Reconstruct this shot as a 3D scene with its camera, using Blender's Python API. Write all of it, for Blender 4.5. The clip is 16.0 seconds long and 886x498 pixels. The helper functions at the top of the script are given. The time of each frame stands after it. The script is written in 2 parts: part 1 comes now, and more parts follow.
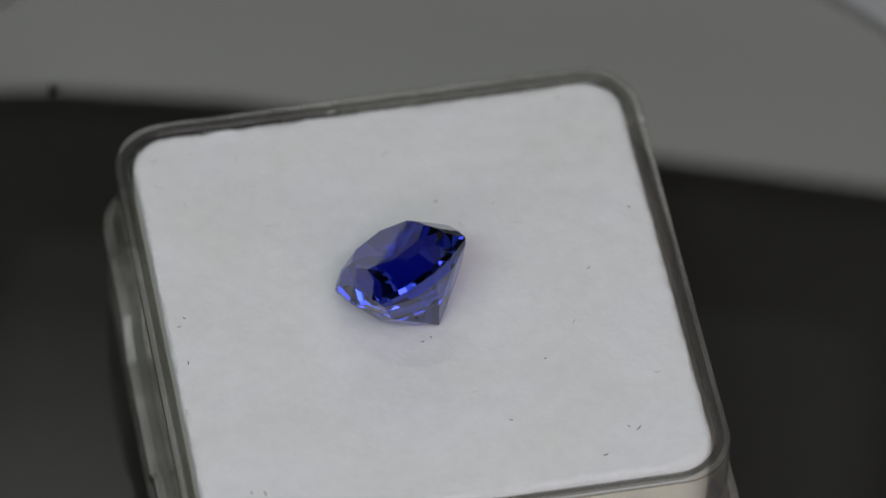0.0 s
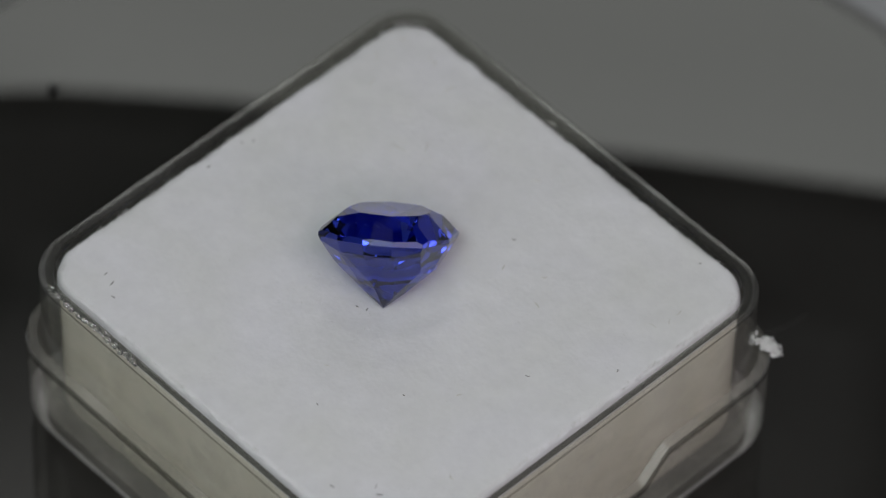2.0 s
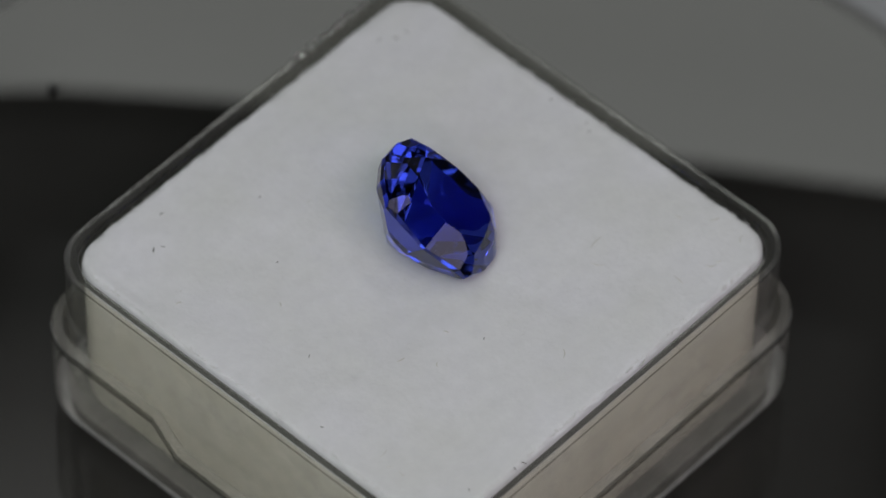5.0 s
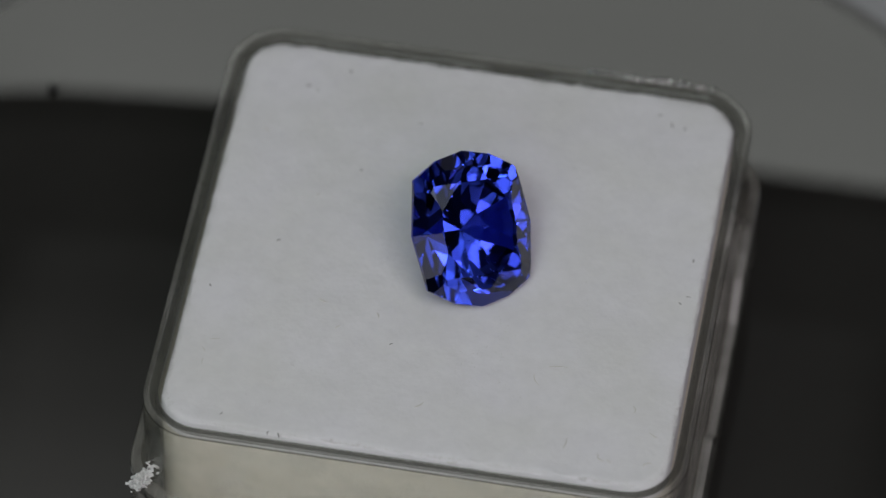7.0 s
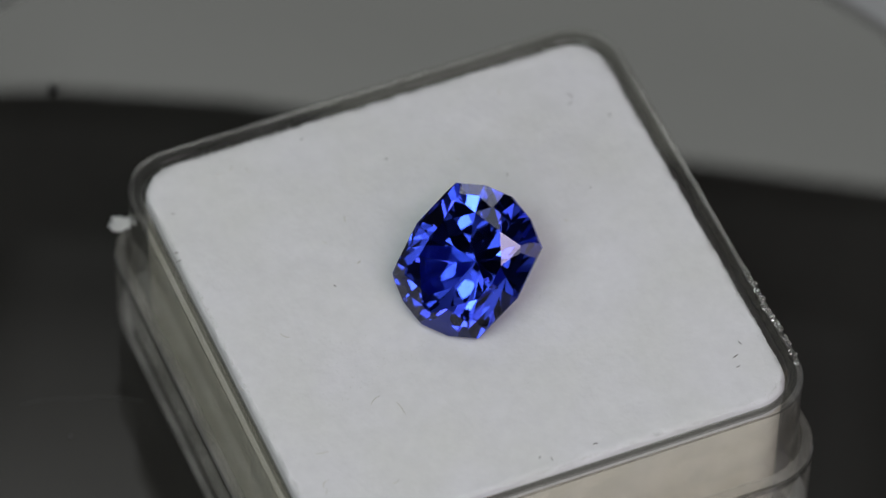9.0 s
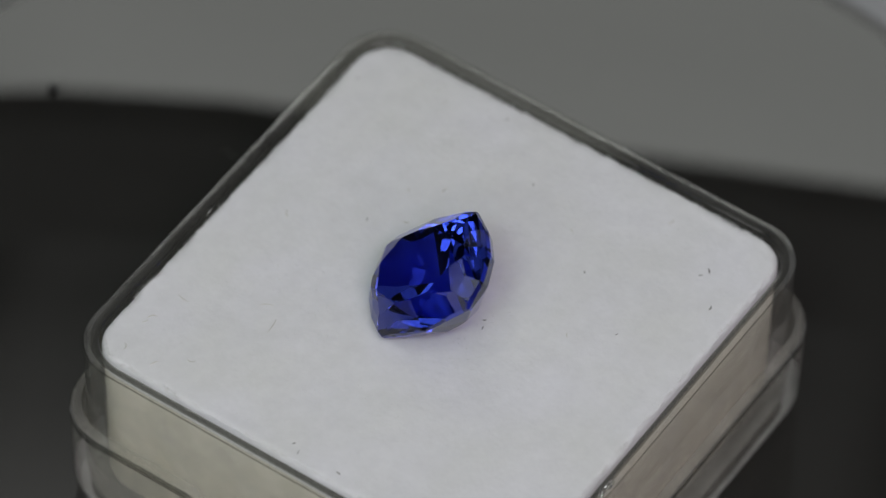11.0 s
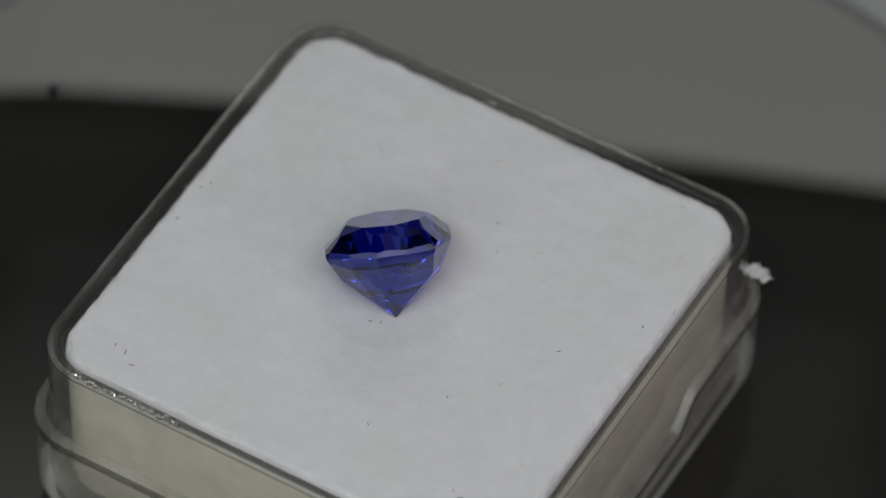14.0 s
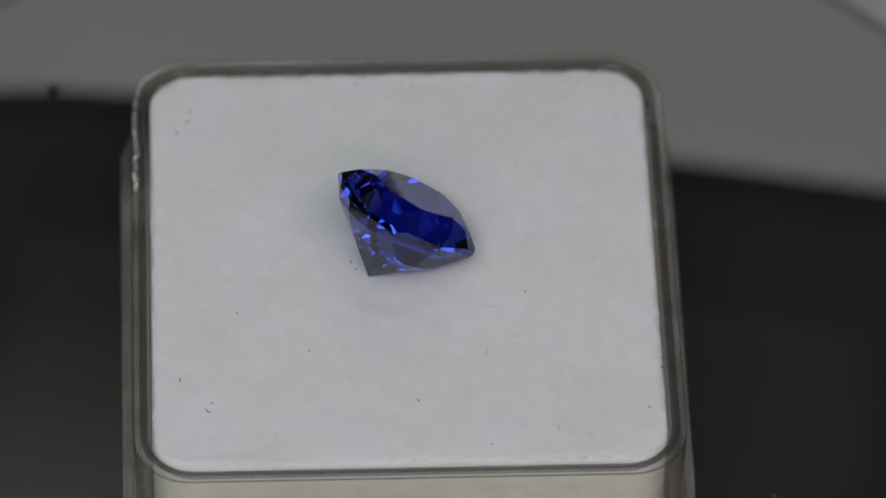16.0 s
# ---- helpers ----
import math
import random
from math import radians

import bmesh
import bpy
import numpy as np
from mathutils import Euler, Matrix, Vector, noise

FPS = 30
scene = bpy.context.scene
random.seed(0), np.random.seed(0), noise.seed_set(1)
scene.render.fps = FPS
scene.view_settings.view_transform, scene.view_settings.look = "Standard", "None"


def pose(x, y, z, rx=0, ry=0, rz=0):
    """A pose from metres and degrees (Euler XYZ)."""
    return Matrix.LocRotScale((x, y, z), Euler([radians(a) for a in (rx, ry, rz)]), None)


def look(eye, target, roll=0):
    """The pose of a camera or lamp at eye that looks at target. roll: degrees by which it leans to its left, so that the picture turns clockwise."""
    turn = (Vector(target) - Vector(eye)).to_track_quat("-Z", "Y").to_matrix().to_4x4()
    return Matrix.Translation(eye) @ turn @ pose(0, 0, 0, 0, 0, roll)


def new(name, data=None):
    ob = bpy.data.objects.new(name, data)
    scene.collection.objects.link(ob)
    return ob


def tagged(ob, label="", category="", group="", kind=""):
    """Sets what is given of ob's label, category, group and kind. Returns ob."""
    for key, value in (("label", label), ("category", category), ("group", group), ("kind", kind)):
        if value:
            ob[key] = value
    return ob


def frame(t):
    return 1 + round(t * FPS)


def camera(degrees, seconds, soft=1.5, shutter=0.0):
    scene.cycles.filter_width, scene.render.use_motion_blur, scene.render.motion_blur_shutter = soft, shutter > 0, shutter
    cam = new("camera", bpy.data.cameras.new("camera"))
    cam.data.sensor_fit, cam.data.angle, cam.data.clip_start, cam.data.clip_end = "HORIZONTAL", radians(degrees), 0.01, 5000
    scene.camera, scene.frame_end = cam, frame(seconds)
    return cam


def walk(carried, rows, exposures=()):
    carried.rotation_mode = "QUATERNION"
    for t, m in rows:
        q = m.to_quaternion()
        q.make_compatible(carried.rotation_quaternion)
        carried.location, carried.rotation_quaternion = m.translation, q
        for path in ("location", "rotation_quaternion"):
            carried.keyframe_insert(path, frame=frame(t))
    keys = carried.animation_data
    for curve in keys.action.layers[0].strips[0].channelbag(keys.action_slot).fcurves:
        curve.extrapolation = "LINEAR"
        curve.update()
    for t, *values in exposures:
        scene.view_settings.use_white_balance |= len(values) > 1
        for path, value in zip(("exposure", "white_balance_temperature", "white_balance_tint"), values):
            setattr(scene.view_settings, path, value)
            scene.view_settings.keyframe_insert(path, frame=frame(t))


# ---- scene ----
# A faceted blue gem lying on the wadding of a clear display box, on a slowly turning disc.
U = 0.029                      # width of the wadding
TOP = 0.45 * U                 # height of the wadding above the disc
SPIN0, RATE = 11.786, -28.6617  # degrees, degrees a second, about the disc's axis

cam = camera(8.199, 16.0, soft=1.35)
cam.data.dof.use_dof = True
cam.data.dof.focus_distance = 0.348
cam.data.dof.aperture_fstop = 30
EYE = look((0.000678, -0.222389, 0.285931), (0.000678, 0.0020026, 0.01305), 1.419)
walk(cam, [(0, EYE), (16, EYE)], [(0, -0.06), (0.6, -0.20), (1.2, -0.24), (2, -0.20), (3.5, -0.19), (5, -0.24), (6.5, -0.34), (7.1, -0.36), (7.5, -0.28), (8, -0.11), (8.5, -0.05), (9, -0.03),
                                  (10.2, -0.03), (11.5, -0.05), (12.3, -0.08), (13, -0.20), (13.8, -0.24), (14.6, -0.20), (16, -0.20)])

# ---------------------------------------------------------------- light
world = bpy.data.worlds.new("world")
world.use_nodes = True
world.node_tree.nodes["Background"].inputs[0].default_value = (0.9, 0.95, 1.0, 1)
world.node_tree.nodes["Background"].inputs[1].default_value = 0.02
scene.world = world


def area_lamp(name, m, sx, sy, watts, colour):
    data = bpy.data.lights.new(name, "AREA")
    data.shape, data.size, data.size_y = "RECTANGLE", sx, sy
    data.energy, data.color = watts, colour
    ob = new(name, data)
    ob.matrix_world = m
    return ob


# light strip behind the turntable; its sloping upper edge mirrors in the disc
STRIP_W, STRIP_H = 0.22, 0.091
area_lamp("back_light", pose(0.0, 0.4, 0.4515, -90, 0, 0) @ pose(0, 0, 0, 0, 0, -8.6) @ pose(0, STRIP_H / 2, 0), STRIP_W, STRIP_H, 0.166, (0.97, 1.0, 0.95))
# faint second light, added unseen in three steps up and to one side, so the disc mirrors a pale corner
for height, tall, radiance in ((0.508, 0.025, 0.20), (0.533, 0.025, 0.45), (0.590, 0.089, 0.8)):
    area_lamp("back_light", pose(-0.085, 0.4, height, -90, 0, 0), 0.11, tall, math.pi * 0.11 * tall * radiance, (1.0, 1.0, 0.96))
# soft unseen lamps added as fill for wadding and gem: overhead, at the sides, in front, and four panels close round
# the lens
WARM, COOL, PLAIN = (1.0, 0.91, 0.965), (0.92, 1.0, 0.975), (0.98, 0.985, 0.98)
VIOLET, AZURE = (1.0, 0.78, 0.98), (0.78, 1.0, 0.98)
for name, eye, sx, sy, radiance, tint in (("overhead_lamp", (-0.11, -0.11, 0.57), 0.20, 0.20, 1.3, COOL), ("overhead_lamp", (0.12, -0.10, 0.57), 0.20, 0.20, 1.0, COOL),
                                          ("side_lamp", (-0.20, -0.19, 0.52), 0.14, 0.14, 2.0, COOL), ("side_lamp", (0.21, -0.17, 0.52), 0.14, 0.14, 1.7, WARM),
                                          ("small_lamp", (-0.170, -0.262, 0.425), 0.18, 0.07, 4.4, COOL), ("small_lamp", (0.217, -0.225, 0.425), 0.18, 0.07, 4.2, WARM),
                                          ("side_lamp", (-0.42, -0.36, 0.18), 0.20, 0.16, 1.0, PLAIN), ("side_lamp", (0.42, -0.34, 0.18), 0.20, 0.16, 1.4, WARM),
                                          ("front_lamp", (-0.19, -0.46, 0.300), 0.28, 0.12, 2.6, COOL), ("front_lamp", (0.20, -0.46, 0.300), 0.28, 0.12, 2.3, WARM),
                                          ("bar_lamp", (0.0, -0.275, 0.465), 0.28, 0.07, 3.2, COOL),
                                          ("lens_lamp", (-0.066, -0.220, 0.324), 0.075, 0.060, 6.6, AZURE), ("lens_lamp", (0.067, -0.220, 0.324), 0.075, 0.060, 6.6, VIOLET),
                                          ("lens_lamp", (0.0, -0.207, 0.336), 0.055, 0.050, 5.0, AZURE), ("lens_lamp", (0.0, -0.275, 0.236), 0.075, 0.045, 6.0, VIOLET)):
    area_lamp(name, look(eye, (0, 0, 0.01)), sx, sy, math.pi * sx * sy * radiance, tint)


# ---------------------------------------------------------------- materials
def material(name, colour, rough=0.5, metal=0.0, **more):
    m = bpy.data.materials.new(name)
    m.use_nodes = True
    b = m.node_tree.nodes["Principled BSDF"]
    b.inputs["Base Color"].default_value = (*colour, 1)
    b.inputs["Roughness"].default_value = rough
    b.inputs["Metallic"].default_value = metal
    for key, value in more.items():
        b.inputs[key.replace("_", " ")].default_value = value
    return m


def mottle(m, low, high, scale, detail=5.0, bump=0.0, bump_scale=0.0, stretch=(1, 1, 1), bump_distance=0.0002, fine=0.0, fine_scale=0.0):
    """Colour that wanders between two tones, and fine relief."""
    t = m.node_tree
    b = t.nodes["Principled BSDF"]
    co = t.nodes.new("ShaderNodeTexCoord")
    mp = t.nodes.new("ShaderNodeMapping")
    mp.inputs["Scale"].default_value = stretch
    t.links.new(co.outputs["Object"], mp.inputs["Vector"])
    n = t.nodes.new("ShaderNodeTexNoise")
    n.inputs["Scale"].default_value, n.inputs["Detail"].default_value = scale, detail
    t.links.new(mp.outputs["Vector"], n.inputs["Vector"])
    r = t.nodes.new("ShaderNodeValToRGB")
    r.color_ramp.elements[0].position, r.color_ramp.elements[1].position = 0.3, 0.7
    r.color_ramp.elements[0].color, r.color_ramp.elements[1].color = (*low, 1), (*high, 1)
    t.links.new(n.outputs["Fac"], r.inputs["Fac"])
    tone = r.outputs["Color"]
    if fine:
        n3 = t.nodes.new("ShaderNodeTexNoise")
        n3.inputs["Scale"].default_value, n3.inputs["Detail"].default_value = fine_scale, 8.0
        n3.inputs["Roughness"].default_value = 0.65
        t.links.new(co.outputs["Object"], n3.inputs["Vector"])
        r3 = t.nodes.new("ShaderNodeMapRange")
        r3.inputs["From Min"].default_value, r3.inputs["From Max"].default_value = 0.3, 0.7
        r3.inputs["To Min"].default_value, r3.inputs["To Max"].default_value = 1.0 - fine, 1.0 + fine * 0.4
        t.links.new(n3.outputs["Fac"], r3.inputs["Value"])
        mul = t.nodes.new("ShaderNodeVectorMath")
        mul.operation = "SCALE"
        t.links.new(tone, mul.inputs[0])
        t.links.new(r3.outputs["Result"], mul.inputs["Scale"])
        tone = mul.outputs["Vector"]
    t.links.new(tone, b.inputs["Base Color"])
    if bump:
        n2 = t.nodes.new("ShaderNodeTexNoise")
        n2.inputs["Scale"].default_value, n2.inputs["Detail"].default_value = bump_scale, 6.0
        t.links.new(co.outputs["Object"], n2.inputs["Vector"])
        bp = t.nodes.new("ShaderNodeBump")
        bp.inputs["Strength"].default_value, bp.inputs["Distance"].default_value = bump, bump_distance
        t.links.new(n2.outputs["Fac"], bp.inputs["Height"])
        t.links.new(bp.outputs["Normal"], b.inputs["Normal"])
    return m


GEM = material("blue_gem", (0.030, 0.056, 0.57), 0.0, Transmission_Weight=1.0, IOR=1.74, Specular_Tint=(0.72, 0.74, 1.0, 1.0))
PLASTIC = material("clear_plastic", (0.93, 0.935, 0.90), 0.05, Transmission_Weight=0.945, IOR=1.49)
WADDING = mottle(material("white_wadding", (0.8, 0.8, 0.8), 0.95), (0.79, 0.79, 0.772), (0.83, 0.825, 0.845), 150, 6, 0.14, 3200, fine=0.05, fine_scale=1100)
CREAM = mottle(material("cream_foam", (0.78, 0.74, 0.63), 0.95), (0.73, 0.69, 0.58), (0.81, 0.77, 0.67), 500, 6, 0.3, 4000)


def clear_sheet(name, least, most, tone, through_tint=(0.955, 0.955, 0.935), shine=0.035):
    """Clear, faintly scuffed plastic sheet: see-through, with a gloss that grows towards grazing."""
    m = bpy.data.materials.new(name)
    m.use_nodes = True
    t = m.node_tree
    t.nodes.remove(t.nodes["Principled BSDF"])
    out = t.nodes["Material Output"]
    see, gloss, dull = t.nodes.new("ShaderNodeBsdfTransparent"), t.nodes.new("ShaderNodeBsdfGlossy"), t.nodes.new("ShaderNodeBsdfDiffuse")
    see.inputs["Color"].default_value = (*through_tint, 1)
    gloss.inputs["Roughness"].default_value = 0.07
    gloss.inputs["Color"].default_value = (0.95, 0.95, 0.95, 1)
    dull.inputs["Color"].default_value = (*tone, 1)
    co, n = t.nodes.new("ShaderNodeTexCoord"), t.nodes.new("ShaderNodeTexNoise")
    n.inputs["Scale"].default_value, n.inputs["Detail"].default_value = 350, 8
    t.links.new(co.outputs["Object"], n.inputs["Vector"])
    scuff = t.nodes.new("ShaderNodeMapRange")
    scuff.inputs["From Min"].default_value, scuff.inputs["From Max"].default_value = 0.42, 0.8
    scuff.inputs["To Min"].default_value, scuff.inputs["To Max"].default_value = least, most
    t.links.new(n.outputs["Fac"], scuff.inputs["Value"])
    a, b = t.nodes.new("ShaderNodeMixShader"), t.nodes.new("ShaderNodeMixShader")
    t.links.new(scuff.outputs["Result"], a.inputs["Fac"])
    t.links.new(see.outputs[0], a.inputs[1])
    t.links.new(dull.outputs[0], a.inputs[2])
    weight, power, amount = t.nodes.new("ShaderNodeLayerWeight"), t.nodes.new("ShaderNodeMath"), t.nodes.new("ShaderNodeMath")
    weight.inputs["Blend"].default_value = 0.5
    power.operation, power.inputs[1].default_value = "POWER", 4.5
    amount.operation, amount.inputs[1].default_value, amount.inputs[2].default_value = "MULTIPLY_ADD", 0.85, shine
    t.links.new(weight.outputs["Facing"], power.inputs[0])
    t.links.new(power.outputs[0], amount.inputs[0])
    t.links.new(amount.outputs[0], b.inputs["Fac"])
    t.links.new(a.outputs[0], b.inputs[1])
    t.links.new(gloss.outputs[0], b.inputs[2])
    t.links.new(b.outputs[0], out.inputs["Surface"])
    return m


SHEET = clear_sheet("clear_sheet", 0.05, 0.22, (0.6, 0.6, 0.58))
HAZY = clear_sheet("hazy_sheet", 0.08, 0.22, (0.78, 0.75, 0.68))
# pale mix paints the light band along the cover's rounded foot
FOOT_LIGHT = clear_sheet("lit_foot", 0.40, 0.75, (0.80, 0.79, 0.76))
# dark tints: the rim's holds the gap's shade, the ledge's its dark line
RIM_SHADE = clear_sheet("shaded_rim", 0.05, 0.12, (0.36, 0.36, 0.34), (0.46, 0.46, 0.43))
LEDGE = clear_sheet("darkened_ledge", 0.06, 0.2, (0.45, 0.45, 0.42), (0.50, 0.50, 0.47), 0.20)
DISC = mottle(material("black_acrylic", (0.01, 0.01, 0.01), 0.02), (0.018, 0.0172, 0.0155), (0.024, 0.0232, 0.021), 60, 4)
HOUSING = mottle(material("grey_housing", (0.3, 0.3, 0.3), 0.4), (0.33, 0.335, 0.34), (0.38, 0.385, 0.39), 120, 4)
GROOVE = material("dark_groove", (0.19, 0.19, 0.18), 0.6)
TABLE = mottle(material("table_laminate", (0.4, 0.4, 0.4), 0.5), (0.36, 0.36, 0.35), (0.42, 0.42, 0.41), 30, 5)
WALLS = mottle(material("grey_wall_paint", (0.3, 0.3, 0.3), 0.9), (0.28, 0.28, 0.27), (0.34, 0.34, 0.33), 6, 5)
DARK = mottle(material("charcoal_paint", (0.03, 0.03, 0.03), 0.9), (0.025, 0.025, 0.022), (0.035, 0.035, 0.03), 6, 5)
SLATE = mottle(material("slate_paint", (0.14, 0.14, 0.13), 0.9), (0.13, 0.13, 0.118), (0.15, 0.15, 0.136), 6, 5)
CARD = mottle(material("white_card", (0.75, 0.75, 0.72), 0.9), (0.72, 0.72, 0.69), (0.80, 0.80, 0.77), 15, 5)
CAMERA_DUST = material("camera_dust_black", (0.006, 0.006, 0.006), 0.8)
LINT = material("dark_lint", (0.20, 0.19, 0.175), 0.9)
DULL = material("grey_lint", (0.66, 0.65, 0.60), 0.9)
DUST = material("disc_dust", (0.10, 0.10, 0.095), 0.9)
FLUFF = material("pale_fluff", (0.72, 0.72, 0.70), 0.9)


# ---------------------------------------------------------------- mesh helpers
def mesh_object(name, bm, mat, smooth=True):
    bmesh.ops.recalc_face_normals(bm, faces=bm.faces)
    me = bpy.data.meshes.new(name)
    bm.to_mesh(me)
    bm.free()
    me.materials.append(mat)
    if smooth:
        me.polygons.foreach_set("use_smooth", [True] * len(me.polygons))
    return new(name, me)


def part(name, bm, mat, parent, label="", smooth=True):
    ob = mesh_object(name, bm, mat, smooth)
    ob.parent = parent
    if label:
        tagged(ob, label)
    return ob


def rounded_square(hx, hy, r, side=16, corner=8):
    """Corner-rounded outline, anticlockwise, with the same count of points for every size."""
    out = []
    for k, (sx, sy) in enumerate(((1, 1), (-1, 1), (-1, -1), (1, -1))):
        cx, cy = sx * (hx - r), sy * (hy - r)
        for i in range(corner + 1):
            a = math.pi / 2 * (k + i / corner)
            out.append((cx + r * math.cos(a), cy + r * math.sin(a)))
        nx, ny = ((-1, 1), (-1, -1), (1, -1), (1, 1))[k]
        ex, ey = nx * (hx - r), ny * (hy - r)
        a = math.pi / 2 * (k + 1)
        p0 = Vector(out[-1])
        p1 = Vector((ex + r * math.cos(a), ey + r * math.sin(a)))
        for i in range(1, side):
            out.append(tuple(p0.lerp(p1, i / side)))
    return out


def loft(rings, cap_first=True, cap_last=True):
    """Closed rings of points joined in order."""
    bm = bmesh.new()
    vs = [[bm.verts.new(p) for p in ring] for ring in rings]
    n = len(vs[0])
    for a, b in zip(vs, vs[1:]):
        for i in range(n):
            bm.faces.new((a[i], a[(i + 1) % n], b[(i + 1) % n], b[i]))
    if cap_first:
        bm.faces.new(vs[0][::-1])
    if cap_last:
        bm.faces.new(vs[-1])
    return bm


def revolve(profile, n=128):
    rings = [[(r * math.cos(2 * math.pi * i / n), r * math.sin(2 * math.pi * i / n), z) for i in range(n)] for r, z in profile]
    return loft(rings)


def sharpen(ob, degrees):
    """Soft shading with crisp edges past an angle."""
    ob.data.set_sharp_from_angle(angle=radians(degrees))
    return ob


TURNING = []   # (thing, pose on the disc)


def on_disc(ob, m):
    ob.matrix_world = m
    TURNING.append((ob, m))
    return ob


# ---------------------------------------------------------------- the room
def plain_box(name, x0, y0, z0, x1, y1, z1, mat, label, category):
    bm = bmesh.new()
    bmesh.ops.create_cube(bm, size=1, matrix=Matrix.Translation(((x0 + x1) / 2, (y0 + y1) / 2, (z0 + z1) / 2)) @ Matrix.Diagonal((x1 - x0, y1 - y0, z1 - z0, 1)))
    return tagged(mesh_object(name, bm, mat, False), label, category, kind="structure")


DESK = -0.022
plain_box("floor", -1, -1, DESK - 0.03, 1, 1, DESK, TABLE, "pale grey laminate table top under the turntable", "table top")
plain_box("wall_north", -1, 1, DESK, 1, 1.05, 1.6, DARK, "plain charcoal painted wall", "wall")
plain_box("wall_south", -1, -1.05, DESK, 1, -1, 1.6, WALLS, "plain grey painted wall", "wall")
plain_box("wall_east", 1, -1.05, DESK, 1.05, 1.05, 1.6, WALLS, "plain grey painted wall", "wall")
plain_box("wall_west", -1.05, -1.05, DESK, -1, 1.05, 1.6, WALLS, "plain grey painted wall", "wall")
plain_box("ceiling", -1.05, -1.05, 1.6, 1.05, 1.05, 1.65, WALLS, "plain grey ceiling", "ceiling")


def reflector_card():
    """Upright white card above the light panel; the black disc mirrors it between its two edges."""
    bm = bmesh.new()
    outline = ((-0.0595, 0.425), (0.0710, 0.445), (0.076, 0.60), (-0.088, 0.60))
    front = [bm.verts.new((x, 0.405, z)) for x, z in outline]
    back = [bm.verts.new((x, 0.409, z)) for x, z in outline]
    bm.faces.new(front)
    bm.faces.new(back[::-1])
    for i in range(4):
        j = (i + 1) % 4
        bm.faces.new((front[i], back[i], back[j], front[j]))
    return tagged(mesh_object("backdrop", bm, CARD, False), "matt white card behind the turntable", "backdrop card", kind="structure")


reflector_card()


def dark_bar():
    """Unseen matt dark bar on two posts, added behind the turntable so that its lower edge mirrors in the disc."""
    frame_bar = tagged(new("dark_bar"), "matt dark grey bar on two posts, added unseen behind the turntable to edge the disc's reflection", "bar")
    y = 0.055
    low = ((-0.046, 0.0392), (-0.0330, 0.0391), (-0.0262, 0.0386), (-0.0145, 0.0393), (0.0011, 0.0420), (0.0169, 0.0446), (0.0353, 0.0478), (0.046, 0.0497))
    outline = list(low) + [(x, z + 0.0125) for x, z in reversed(low)]
    bm = bmesh.new()
    front = [bm.verts.new((x, y, z)) for x, z in outline]
    back = [bm.verts.new((x, y + 0.003, z)) for x, z in outline]
    bm.faces.new(front)
    bm.faces.new(back[::-1])
    for i in range(len(outline)):
        j = (i + 1) % len(outline)
        bm.faces.new((front[i], back[i], back[j], front[j]))
    part("bar", bm, SLATE, frame_bar, "", False)
    for x, top in ((low[0][0] + 0.002, low[0][1] + 0.008), (low[-1][0] - 0.002, low[-1][1] + 0.008)):
        bm = revolve([(0.006, DESK), (0.006, DESK + 0.002), (0.0015, DESK + 0.003), (0.0015, top)], 16)
        bmesh.ops.translate(bm, vec=(x, y + 0.0046, 0), verts=bm.verts)
        part("post", bm, DARK, frame_bar)


dark_bar()


# ---------------------------------------------------------------- turntable
def turntable():
    table = new("turntable")
    tagged(table, "round grey turntable with a glossy black turning disc", "turntable")
    R = 0.0411
    part("housing", revolve([(0.060, DESK), (0.062, DESK + 0.002), (0.062, -0.0035), (0.0605, -0.0012), (R + 0.0010, -0.0001), (R + 0.00095, -0.0002), (R + 0.00095, -0.006), (0.0005, -0.006)]), HOUSING, table)
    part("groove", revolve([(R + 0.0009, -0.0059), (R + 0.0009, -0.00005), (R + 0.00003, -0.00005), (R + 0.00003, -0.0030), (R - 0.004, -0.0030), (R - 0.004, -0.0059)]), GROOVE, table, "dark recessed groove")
    disc = part("disc", revolve([(R - 0.002, -0.0028), (R, -0.0026), (R, -0.00003), (R - 0.00003, 0.0), (R - 0.0001, 0.0), (R - 0.0015, 0.0), (0.001, 0.0)], 160), DISC, table, "glossy black acrylic disc")
    for ob in table.children:
        sharpen(ob, 30)
    on_disc(disc, pose(0, 0, 0))
    return table


turntable()

# ---------------------------------------------------------------- the display box
BOX = pose(-0.03539 * U, -0.05198 * U, 0)


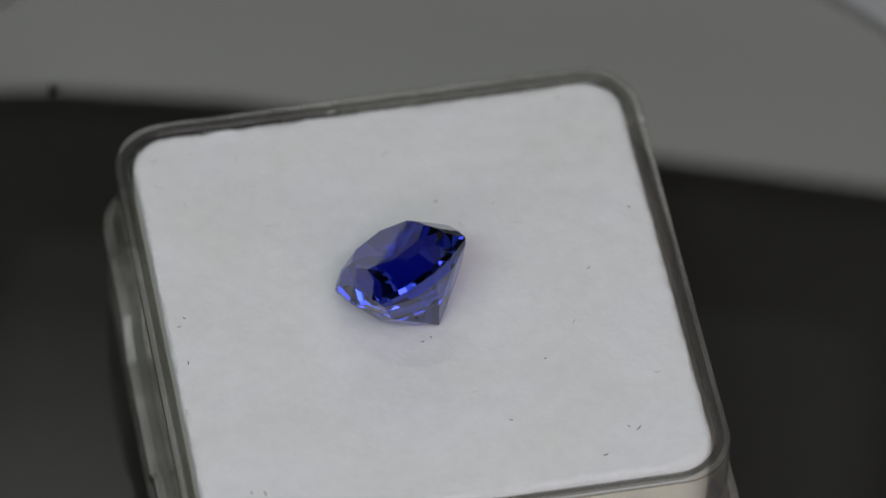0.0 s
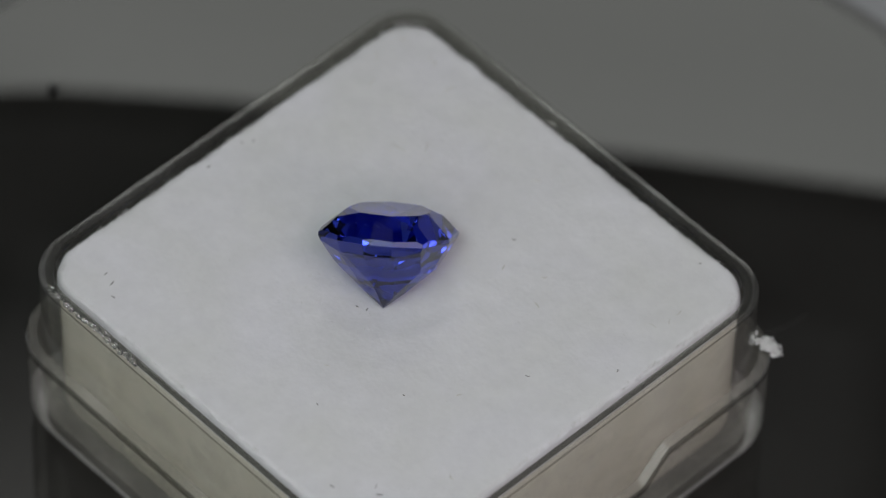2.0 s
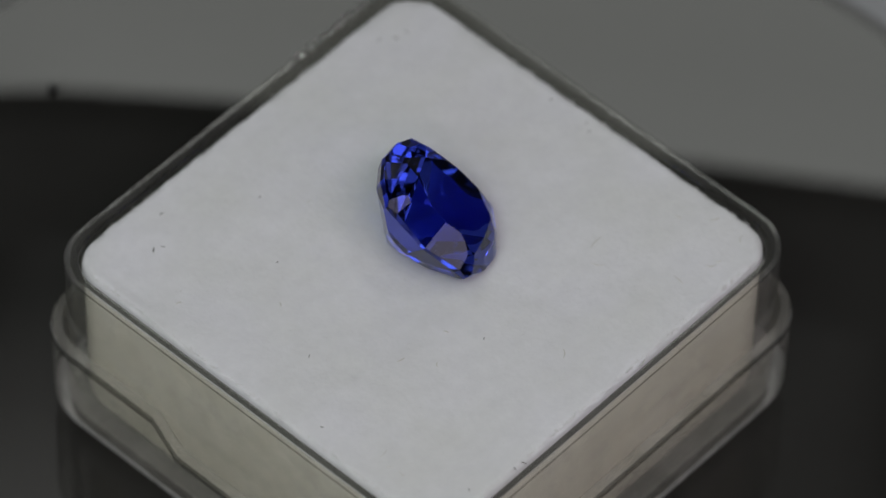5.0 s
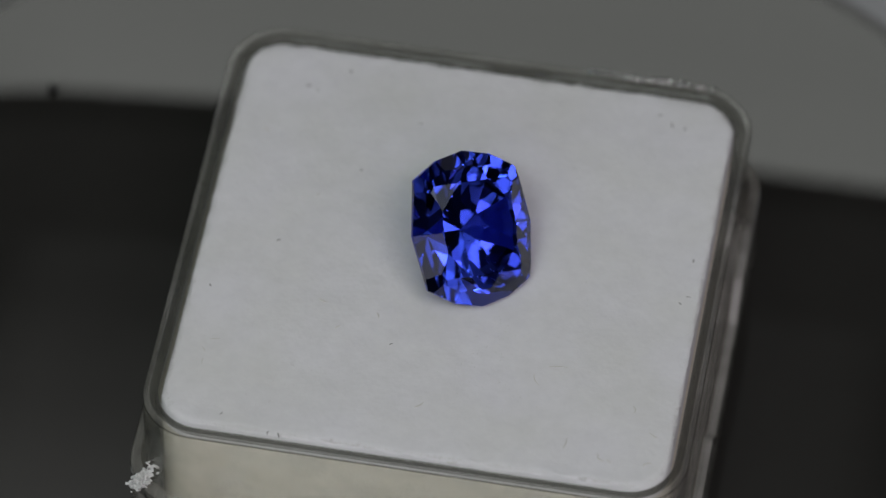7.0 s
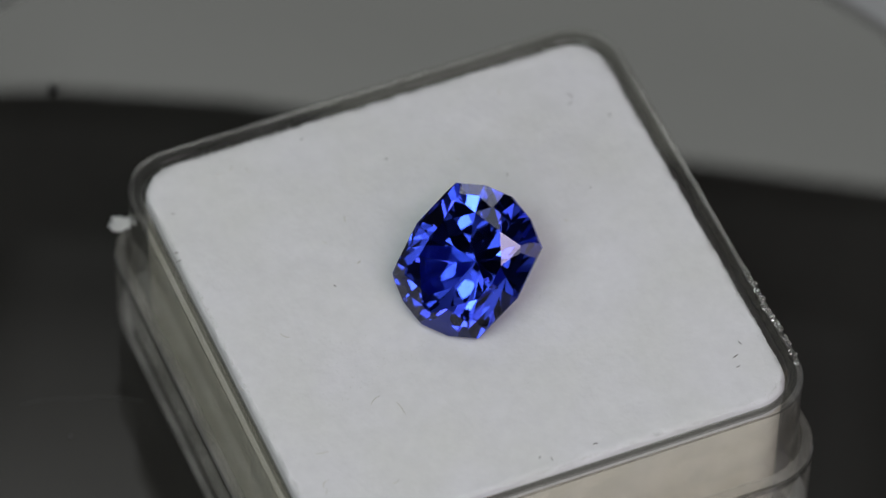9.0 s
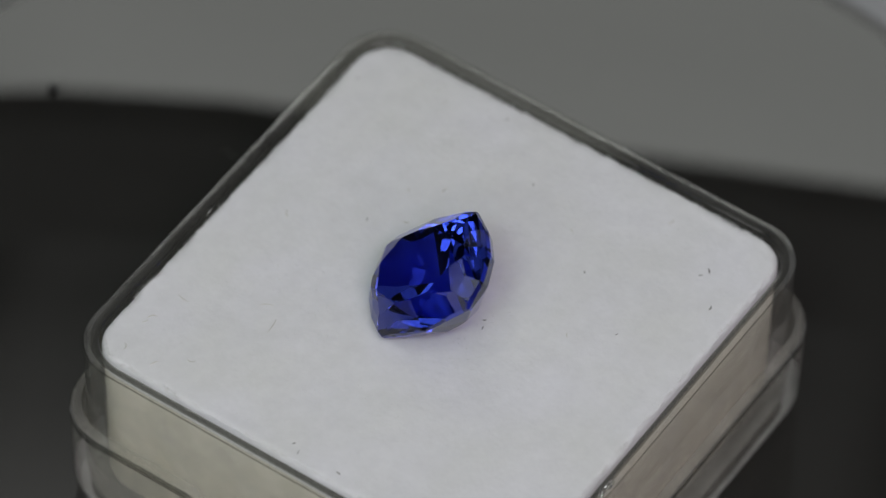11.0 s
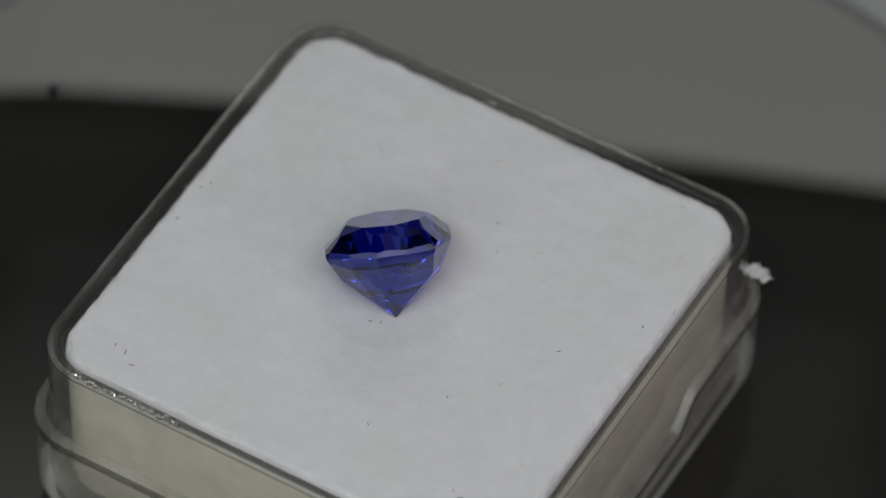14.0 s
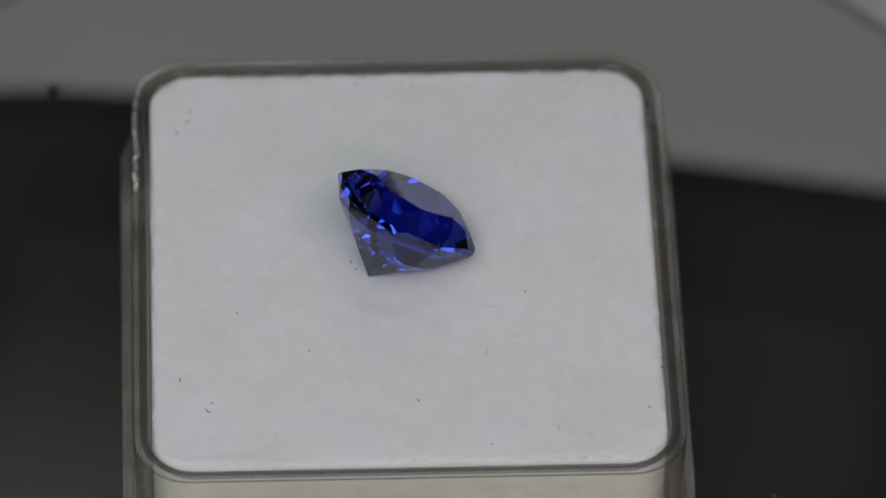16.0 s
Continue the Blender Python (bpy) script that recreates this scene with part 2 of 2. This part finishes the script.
def display_box():
    box = new("display_box")
    tagged(box, "small clear plastic gem box, scuffed, standing on the disc", "gem box")
    on_disc(box, BOX)
    z = TOP / U
    ledge = z - 0.186
    stops = (0.30, 0.206, 0.2055, 0.1405, 0.140, 0.07, 0.0)
    stops = stops + tuple(-v for v in stops[-2::-1])

    def level(h, r, zz, notch=0.0):
        """Rounded square whose sides have points at the ends of the thumb notches."""
        out = []
        for k in range(4):
            turn = Matrix.Rotation(math.pi / 2 * k, 2)
            corner = [(h - r + r * math.cos(math.pi / 2 * (i / 8 - 1)), r - h + r * math.sin(math.pi / 2 * (i / 8 - 1)), 0.0) for i in range(9)]
            side = [(h, -v, 1.0 if k % 2 == 0 and abs(v) < 0.1407 else 0.0) for v in stops]
            for x, y, deep in corner + side:
                p = turn @ Vector((x, y))
                out.append((p.x * U, p.y * U, (zz - notch * deep) * U))
        return out

    tray = part("tray", loft([level(0.500, 0.09, 0.036), level(0.520, 0.10, 0.042), level(0.526, 0.104, 0.056), level(0.529, 0.106, 0.10), level(0.533, 0.108, z - 0.012), level(0.533, 0.108, z - 0.003),
                              level(0.5315, 0.107, z + 0.001), level(0.521, 0.100, z + 0.002), level(0.508, 0.092, z + 0.001), level(0.505, 0.090, z - 0.003), level(0.504, 0.089, z - 0.03),
                              level(0.502, 0.088, 0.075), level(0.499, 0.086, 0.056)]), SHEET, box)
    cover = part("cover", loft([level(0.500, 0.085, 0.0), level(0.530, 0.105, 0.010), level(0.545, 0.113, 0.022), level(0.554, 0.119, 0.040), level(0.558, 0.122, 0.065),
                                level(0.560, 0.123, ledge - 0.026, 0.066), level(0.560, 0.123, ledge - 0.012, 0.066), level(0.557, 0.121, ledge - 0.007, 0.066), level(0.540, 0.113, ledge, 0.066),
                                level(0.5375, 0.111, ledge - 0.003, 0.066), level(0.536, 0.110, 0.07), level(0.528, 0.102, 0.040), level(0.508, 0.09, 0.034)]), HAZY, box)
    per = 4 * (9 + len(stops))
    # thick edges with shade and light in their tint: dark on the rim's inner half and outer arris and the cover's
    # ledge, pale on its foot
    for ob, thick, matter in ((tray, (5, 7, 8, 9), RIM_SHADE), (cover, (5, 6, 8), LEDGE), (cover, (1, 2, 3), FOOT_LIGHT)):
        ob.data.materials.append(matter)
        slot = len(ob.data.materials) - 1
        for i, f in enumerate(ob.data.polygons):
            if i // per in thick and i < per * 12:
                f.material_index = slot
    for ob in (tray, cover):
        sharpen(ob, 24)
        ob.visible_shadow = False
    return box


display_box()

# gem: its lowest point, the lean of its axis and its turn, on the disc
GEM_POSE = pose(-0.000165, -0.003525, TOP - 0.000140) @ Matrix.Rotation(radians(131.0), 4, "Z") @ Matrix.Rotation(radians(41.8), 4, "Y") @ Matrix.Rotation(radians(74.6), 4, "Z")


def wadding_height(x, y):
    """Relief of the wadding's face, with the dent in which the gem lies; x, y from the box's middle."""
    h = 0.00010 * noise.noise((x * 160, y * 160, 3.0)) + 0.00004 * noise.noise((x * 700, y * 700, 9.0))
    wx, wy = x + BOX.translation.x, y + BOX.translation.y
    d = math.hypot(wx + 0.0013, wy + 0.0022)
    return h - 0.00025 * max(0.0, 1 - (d / 0.0042) ** 2)


def foam_pad():
    pad = new("wadding_pad")
    tagged(pad, "white cotton wadding pad with cream sides filling the box", "wadding pad")
    on_disc(pad, BOX)
    rings = []
    for h, dz, rough in ((0.488, -0.0505, 0), (0.4955, -0.0495, 0), (0.4975, -0.047, 0), (0.4975, -0.016, 0.3), (0.4968, -0.009, 0.8), (0.4945, -0.004, 1), (0.490, -0.001, 1)):
        ring = []
        for x, y in rounded_square(h * U, h * U, 0.075 * U, side=90):
            k = 1 + rough * (0.006 * noise.noise((x * 700, y * 700, 1.0)) + 0.004 * noise.noise((x * 2500, y * 2500, 2.0)) - 0.002)
            ring.append((x * k, y * k, TOP + dz * U + rough * 0.0001 * noise.noise((x * 1100, y * 1100, dz * 99))))
        rings.append(ring)
    steps = 70
    for i in range(steps):
        s = 1 - (i + 1) / (steps + 1)
        h = 0.490 * s
        ring = []
        for x, y in rounded_square(h * U, h * U, 0.075 * U * s, side=90):
            ring.append((x, y, TOP + wadding_height(x, y) * min(1, i / 3)))
        rings.append(ring)
    part("top_layer", loft(rings), WADDING, pad)
    part("lower_layer", loft([ring_at_m(0.490, 0.083, 0.0575 * U), ring_at_m(0.494, 0.084, 0.059 * U), ring_at_m(0.496, 0.084, 0.072 * U), ring_at_m(0.497, 0.084, TOP - 0.058 * U), ring_at_m(0.4955, 0.084, TOP - 0.0545 * U), ring_at_m(0.488, 0.082, TOP - 0.053 * U)]), CREAM, pad, "cream foam layer")
    for ob in pad.children:
        sharpen(ob, 35)
    return pad


def ring_at_m(h, r, z):
    return [(x, y, z) for x, y in rounded_square(h * U, h * U, r * U, side=16)]


foam_pad()


# ---------------------------------------------------------------- the gem
def gem():
    a, b, deep, crown, girdle = 4.45, 3.63, 4.22, 1.10, 0.40      # millimetres
    q = [(0, 1), (0.452, 0.914), (0.86, 0.709), (1, 0), (0.86, -0.709), (0.452, -0.914)]
    ring = [Vector((x * b, y * a)) for x, y in q + [(-x, -y) for x, y in q]]
    cuts = [(Vector((0, 0, deep + girdle + crown)), Vector((0, 0, 1)))]

    def cut(p, azimuth, angle, down):
        n = Vector((azimuth.x, azimuth.y, 0)).normalized() * math.sin(radians(angle))
        n.z = -math.cos(radians(angle)) if down else math.cos(radians(angle))
        cuts.append((Vector(p), n))

    for p, r in zip(ring, ring[1:] + ring[:1]):
        m, d = (p + r) / 2, r - p
        out = Vector((d.y, -d.x))
        if out.dot(m) < 0:
            out = -out
        cut((*m, deep), out, 90, True)                        # girdle
        cut((*m, deep), out, 64, True)                        # upper pavilion
        for along in (0.25, 0.75):                            # upper girdle facets of the crown
            c = p.lerp(r, along)
            cut((*(c * 0.995), deep + girdle), out.normalized() + 0.26 * (c - m).normalized(), 43, False)

    def around(turn, size):
        """A point on the stone's oval, and the oval's outward direction there."""
        c, v = math.cos(radians(turn)), math.sin(radians(turn))
        return Vector((size * b * c, size * a * v)), Vector((c / b, v / a))

    top = deep + girdle + crown
    mains = [around(45 * k + 22.5, 1)[1].normalized() * math.tan(radians(41.4)) for k in range(8)]
    for k in range(8):
        p, out = around(45 * k, 0.60)
        cut((*p, top), out, 21, False)                        # star facets round the table
        p, out = around(45 * k + 22.5, 0.649)
        cut((*p, top), out, 33.5, False)                      # crown mains
        cut((0, 0, 0), around(45 * k + 22.5, 1)[1], 41.4, True)   # pavilion mains
        for side in (-9.5, 9.5):                              # facets between them
            p, out = around(45 * k + side, 0.50)
            cut((*p, max(m.dot(p) for m in mains) * 0.99), out, 43.6, True)
    bm = bmesh.new()
    bmesh.ops.create_cube(bm, size=30)
    for co, no in cuts:
        bmesh.ops.bisect_plane(bm, geom=bm.verts[:] + bm.edges[:] + bm.faces[:], dist=1e-5, plane_co=co, plane_no=no, clear_outer=True)
        rim = [e for e in bm.edges if len(e.link_faces) == 1]
        if rim:
            bmesh.ops.holes_fill(bm, edges=rim, sides=0)
    bmesh.ops.remove_doubles(bm, verts=bm.verts, dist=0.004)
    bmesh.ops.scale(bm, vec=(0.001,) * 3, verts=bm.verts)
    bm.verts.index_update()
    stone = tagged(new("gem"), "faceted cornflower-blue gem, cushion cut, leaning on white wadding", "gemstone")
    zones = {"table": [], "crown": [], "girdle": [], "pavilion": []}
    for f in bm.faces:
        f.normal_update()
        loop = [v.index for v in f.verts] if f.normal.dot(f.calc_center_median() - Vector((0, 0, deep * 0.001))) > 0 else [v.index for v in f.verts][::-1]
        up = abs(f.normal.z) if f.calc_center_median().z > deep * 0.001 else -abs(f.normal.z)
        zones["table" if up > 0.999 else "crown" if up > 0.05 else "girdle" if up > -0.05 else "pavilion"].append(loop)
    spots = [tuple(v.co) for v in bm.verts]
    bm.free()
    for name, loops in zones.items():
        used = sorted({i for loop in loops for i in loop})
        place = {i: n for n, i in enumerate(used)}
        me = bpy.data.meshes.new(name)
        me.from_pydata([spots[i] for i in used], [], [[place[i] for i in loop] for loop in loops])
        me.materials.append(GEM)
        ob = new(name, me)
        ob.parent = stone
    return on_disc(stone, GEM_POSE)


gem()


# ---------------------------------------------------------------- lint and wear
def fuzz():
    """Loose cotton fibres that stand out of the wadding's rim and face."""
    rng = random.Random(5)
    bm = bmesh.new()
    edge = rounded_square(0.490 * U, 0.490 * U, 0.075 * U, side=60)
    spots = []
    for _ in range(4200):
        i = rng.randrange(len(edge))
        p, r = Vector(edge[i]), Vector(edge[(i + 1) % len(edge)])
        spots.append((p.lerp(r, rng.random()) * rng.uniform(0.985, 1.006), rng.uniform(0.00008, 0.00028)))
    for _ in range(2600):
        spots.append((Vector((rng.uniform(-0.47, 0.47) * U, rng.uniform(-0.47, 0.47) * U)), rng.uniform(0.00008, 0.00025)))
    for p, size in spots:
        base = Vector((p.x, p.y, TOP - 0.00006))
        a, up = rng.uniform(0, 6.283), rng.uniform(0.05, 0.6)
        d = Vector((math.cos(a), math.sin(a), up)).normalized()
        side = d.cross(Vector((rng.uniform(-1, 1), rng.uniform(-1, 1), 1))).normalized() * 0.000016
        bend = Vector((rng.uniform(-1, 1), rng.uniform(-1, 1), rng.uniform(-0.3, 0.5))) * size * 0.35
        v = [bm.verts.new(base - side), bm.verts.new(base + side), bm.verts.new(base + d * size * 0.5 + bend + side * 0.8),
             bm.verts.new(base + d * size * 0.5 + bend - side * 0.8), bm.verts.new(base + d * size)]
        bm.faces.new(v[:4])
        bm.faces.new((v[3], v[2], v[4]))
    return bm


part("fuzz", fuzz(), FLUFF, next(o for o in bpy.data.objects if o.name == "wadding_pad"), "loose white cotton fibres", False)


def lint_fibre(x, y, size, turn, curl, mat, name, label):
    """A short curled thread lying on the wadding; x, y in millimetres on the disc."""
    rng = random.Random(int(x * 100) * 7 + int(y * 100))
    n, k, r = 9, 5, 0.000014 + 0.000012 * rng.random()
    curl *= rng.uniform(-0.6, 0.6)
    rings, a, p = [], 0.0, Vector((0, 0, 0))
    for i in range(n):
        w = r * (0.5 + 1.0 * math.sin(math.pi * (i + 0.5) / n))
        d = Vector((math.cos(a), math.sin(a), 0))
        s = Vector((-d.y, d.x, 0))
        rings.append([p + s * w * math.cos(6.283 * j / k) + Vector((0, 0, 1)) * (w * math.sin(6.283 * j / k)) for j in range(k)])
        a += curl / n * rng.uniform(0.5, 1.5)
        p = p + d * (size / n) + Vector((0, 0, rng.uniform(-0.3, 0.4) * r))
    ob = mesh_object(name, loft(rings), mat)
    bx, by = x / 1000 - BOX.translation.x, y / 1000 - BOX.translation.y
    on_disc(ob, pose(x / 1000, y / 1000, TOP + wadding_height(bx, by) + 0.00003, 0, 0, turn))
    return tagged(ob, label, "lint", "lint on the wadding")


DARK_SPOTS = ((-14.8, -1.2, .30), (-14.6, -4.0, .30), (2.6, -11.1, .22), (9.1, -0.9, .32), (8.85, -12.45, .30), (9.3, -12.9, .45), (-11.8, -13.9, .45), (-10.9, -14.3, .35), (-12.6, -13.4, .3),
              (7.1, -14.3, .35), (6.9, 12.7, .30), (6.4, 12.75, .40), (9.85, 12.0, .25), (-0.8, -4.1, .30), (-1.4, -4.5, .25), (12.2, 2.9, .25), (-14.2, -0.7, .25), (1.4, 5.4, .25), (5.2, -7.0, .2))
for i, (x, y, size) in enumerate(DARK_SPOTS):
    lint_fibre(x, y, size / 1000, i * 77.0, 2.5 if i % 3 else 5.0, LINT, "lint_fibre", "tiny dark lint thread on white wadding")
PALE_SPOTS = ((5.4, 3.0, .75), (2.5, 3.25, .55), (4.6, 4.8, .5), (10.9, 6.7, .8), (11.8, 7.5, .6), (11.5, 8.7, .6), (-1.2, 9.1, .9), (-7.7, 5.3, 1.5), (-7.4, 6.7, 1.2), (-9.5, 10.1, 1.1), (-12.9, 7.7, .8),
              (-11.8, 11.3, .9), (-14.0, 8.9, .8), (-14.0, 11.3, .8), (-3.8, 12.9, .9), (-11.9, 11.2, .5), (11.1, -8.9, .7), (7.3, -4.9, .5), (1.0, -8.7, .5))
for i, (x, y, size) in enumerate(PALE_SPOTS):
    lint_fibre(x, y, size * 0.8 / 1000, i * 131.0, 4.0, DULL, "lint_fibre", "faint grey-brown lint thread on white wadding")


def disc_hair():
    """A pale hair lying on the black disc, and a speck of dust beside it."""
    pts = [Vector((0.0097, 0.0218, 0)), Vector((0.0093, 0.0195, 0)), Vector((0.0086, 0.0174, 0)), Vector((0.0073, 0.0151, 0))]
    rings, k, steps = [], 5, 18
    for i in range(steps + 1):
        u = i / steps * 2.999
        j = int(u)
        a, b = pts[j], pts[j + 1]
        p = a.lerp(b, u - j) + Vector((0.00008 * math.sin(u * 3), 0, 0.00004))
        d = (b - a).normalized()
        side = Vector((-d.y, d.x, 0))
        w = 0.000018
        rings.append([p + side * w * math.cos(6.283 * n / k) + Vector((0, 0, w * math.sin(6.283 * n / k))) for n in range(k)])
    hair = mesh_object("hair", loft(rings), DUST)
    tagged(on_disc(hair, pose(0, 0, 0)), "fine pale hair lying on the black disc", "hair")
    bm = bmesh.new()
    bmesh.ops.create_icosphere(bm, subdivisions=2, radius=0.00011)
    for v in bm.verts:
        v.co *= 1 + 0.5 * noise.noise(v.co * 12000)
    speck = mesh_object("dust_speck", bm, DUST)
    tagged(on_disc(speck, pose(0.0064, 0.0199, 0.00009)), "pale speck of dust on the black disc", "dust speck")


disc_hair()


def dark_speck():
    """A black speck, standing in for dust on the camera, that keeps its place while the disc turns under it."""
    bm = bmesh.new()
    bmesh.ops.create_icosphere(bm, subdivisions=3, radius=1)
    for v in bm.verts:
        k = 1 + 0.12 * noise.noise(v.co * 1.5)
        v.co = Vector((v.co.x * 0.00032 * k, v.co.y * 0.00036 * k, v.co.z * 0.00012 * k))
    ob = mesh_object("crumb", bm, CAMERA_DUST)
    ob.matrix_world = pose(-0.02335, 0.02462, 0.0001)
    tagged(ob, "tiny black speck standing in for dust on the camera", "crumb")


dark_speck()


def tuft(name, m, spread, count, seed, label, mat):
    """A ragged tuft of stiff little flakes."""
    rng = random.Random(seed)
    bm = bmesh.new()
    for _ in range(count):
        c = Vector((rng.gauss(0, 0.30) * spread[0], rng.gauss(0, 0.30) * spread[1], abs(rng.gauss(0, 0.30)) * spread[2]))
        size = rng.uniform(0.00008, 0.00020)
        rot = Euler((rng.uniform(0, 6), rng.uniform(0, 6), rng.uniform(0, 6))).to_matrix().to_4x4()
        bmesh.ops.create_cube(bm, size=1, matrix=Matrix.Translation(c) @ rot @ Matrix.Diagonal((size * 1.8, size, size * 0.45, 1)))
    ob = mesh_object(name, bm, mat, False)
    on_disc(ob, m)
    return tagged(ob, label, "lint")


CORNER = BOX @ pose(0.510 * U, 0.510 * U, TOP - 0.175 * U)
tuft("lint_tuft", CORNER @ pose(0.00025, 0.00025, 0.0, 0, 35, 45), (0.0012, 0.0006, 0.0006), 240, 3, "ragged pale fluff caught on the box's corner ledge", FLUFF)


def flash_beads():
    """Rough moulding beads and chips along one rim of the tray."""
    rng = random.Random(11)
    box = next(o for o in bpy.data.objects if o.name == "display_box")
    for i in range(16):
        x = -0.44 * U + i * 0.017 * U + rng.uniform(-1, 1) * 0.0002
        bm = bmesh.new()
        bmesh.ops.create_icosphere(bm, subdivisions=2, radius=1)
        for v in bm.verts:
            v.co = Vector((v.co.x * rng.uniform(0.0001, 0.00035), v.co.y * 0.00016, v.co.z * 0.00018)) + v.co * 0.0001 * noise.noise(v.co * 3 + Vector((i, 0, 0)))
        ob = part("bead", bm, PLASTIC, box)
        ob.location = (x, -0.522 * U - rng.uniform(-0.5, 1.5) * 0.0001, TOP + 0.007 * U + 0.00005)


flash_beads()


# ---------------------------------------------------------------- what turns
def motions():
    for ob, m in TURNING:
        walk(ob, [(t / 2, pose(0, 0, 0, 0, 0, SPIN0 + RATE * t / 2) @ m) for t in range(33)])


motions()
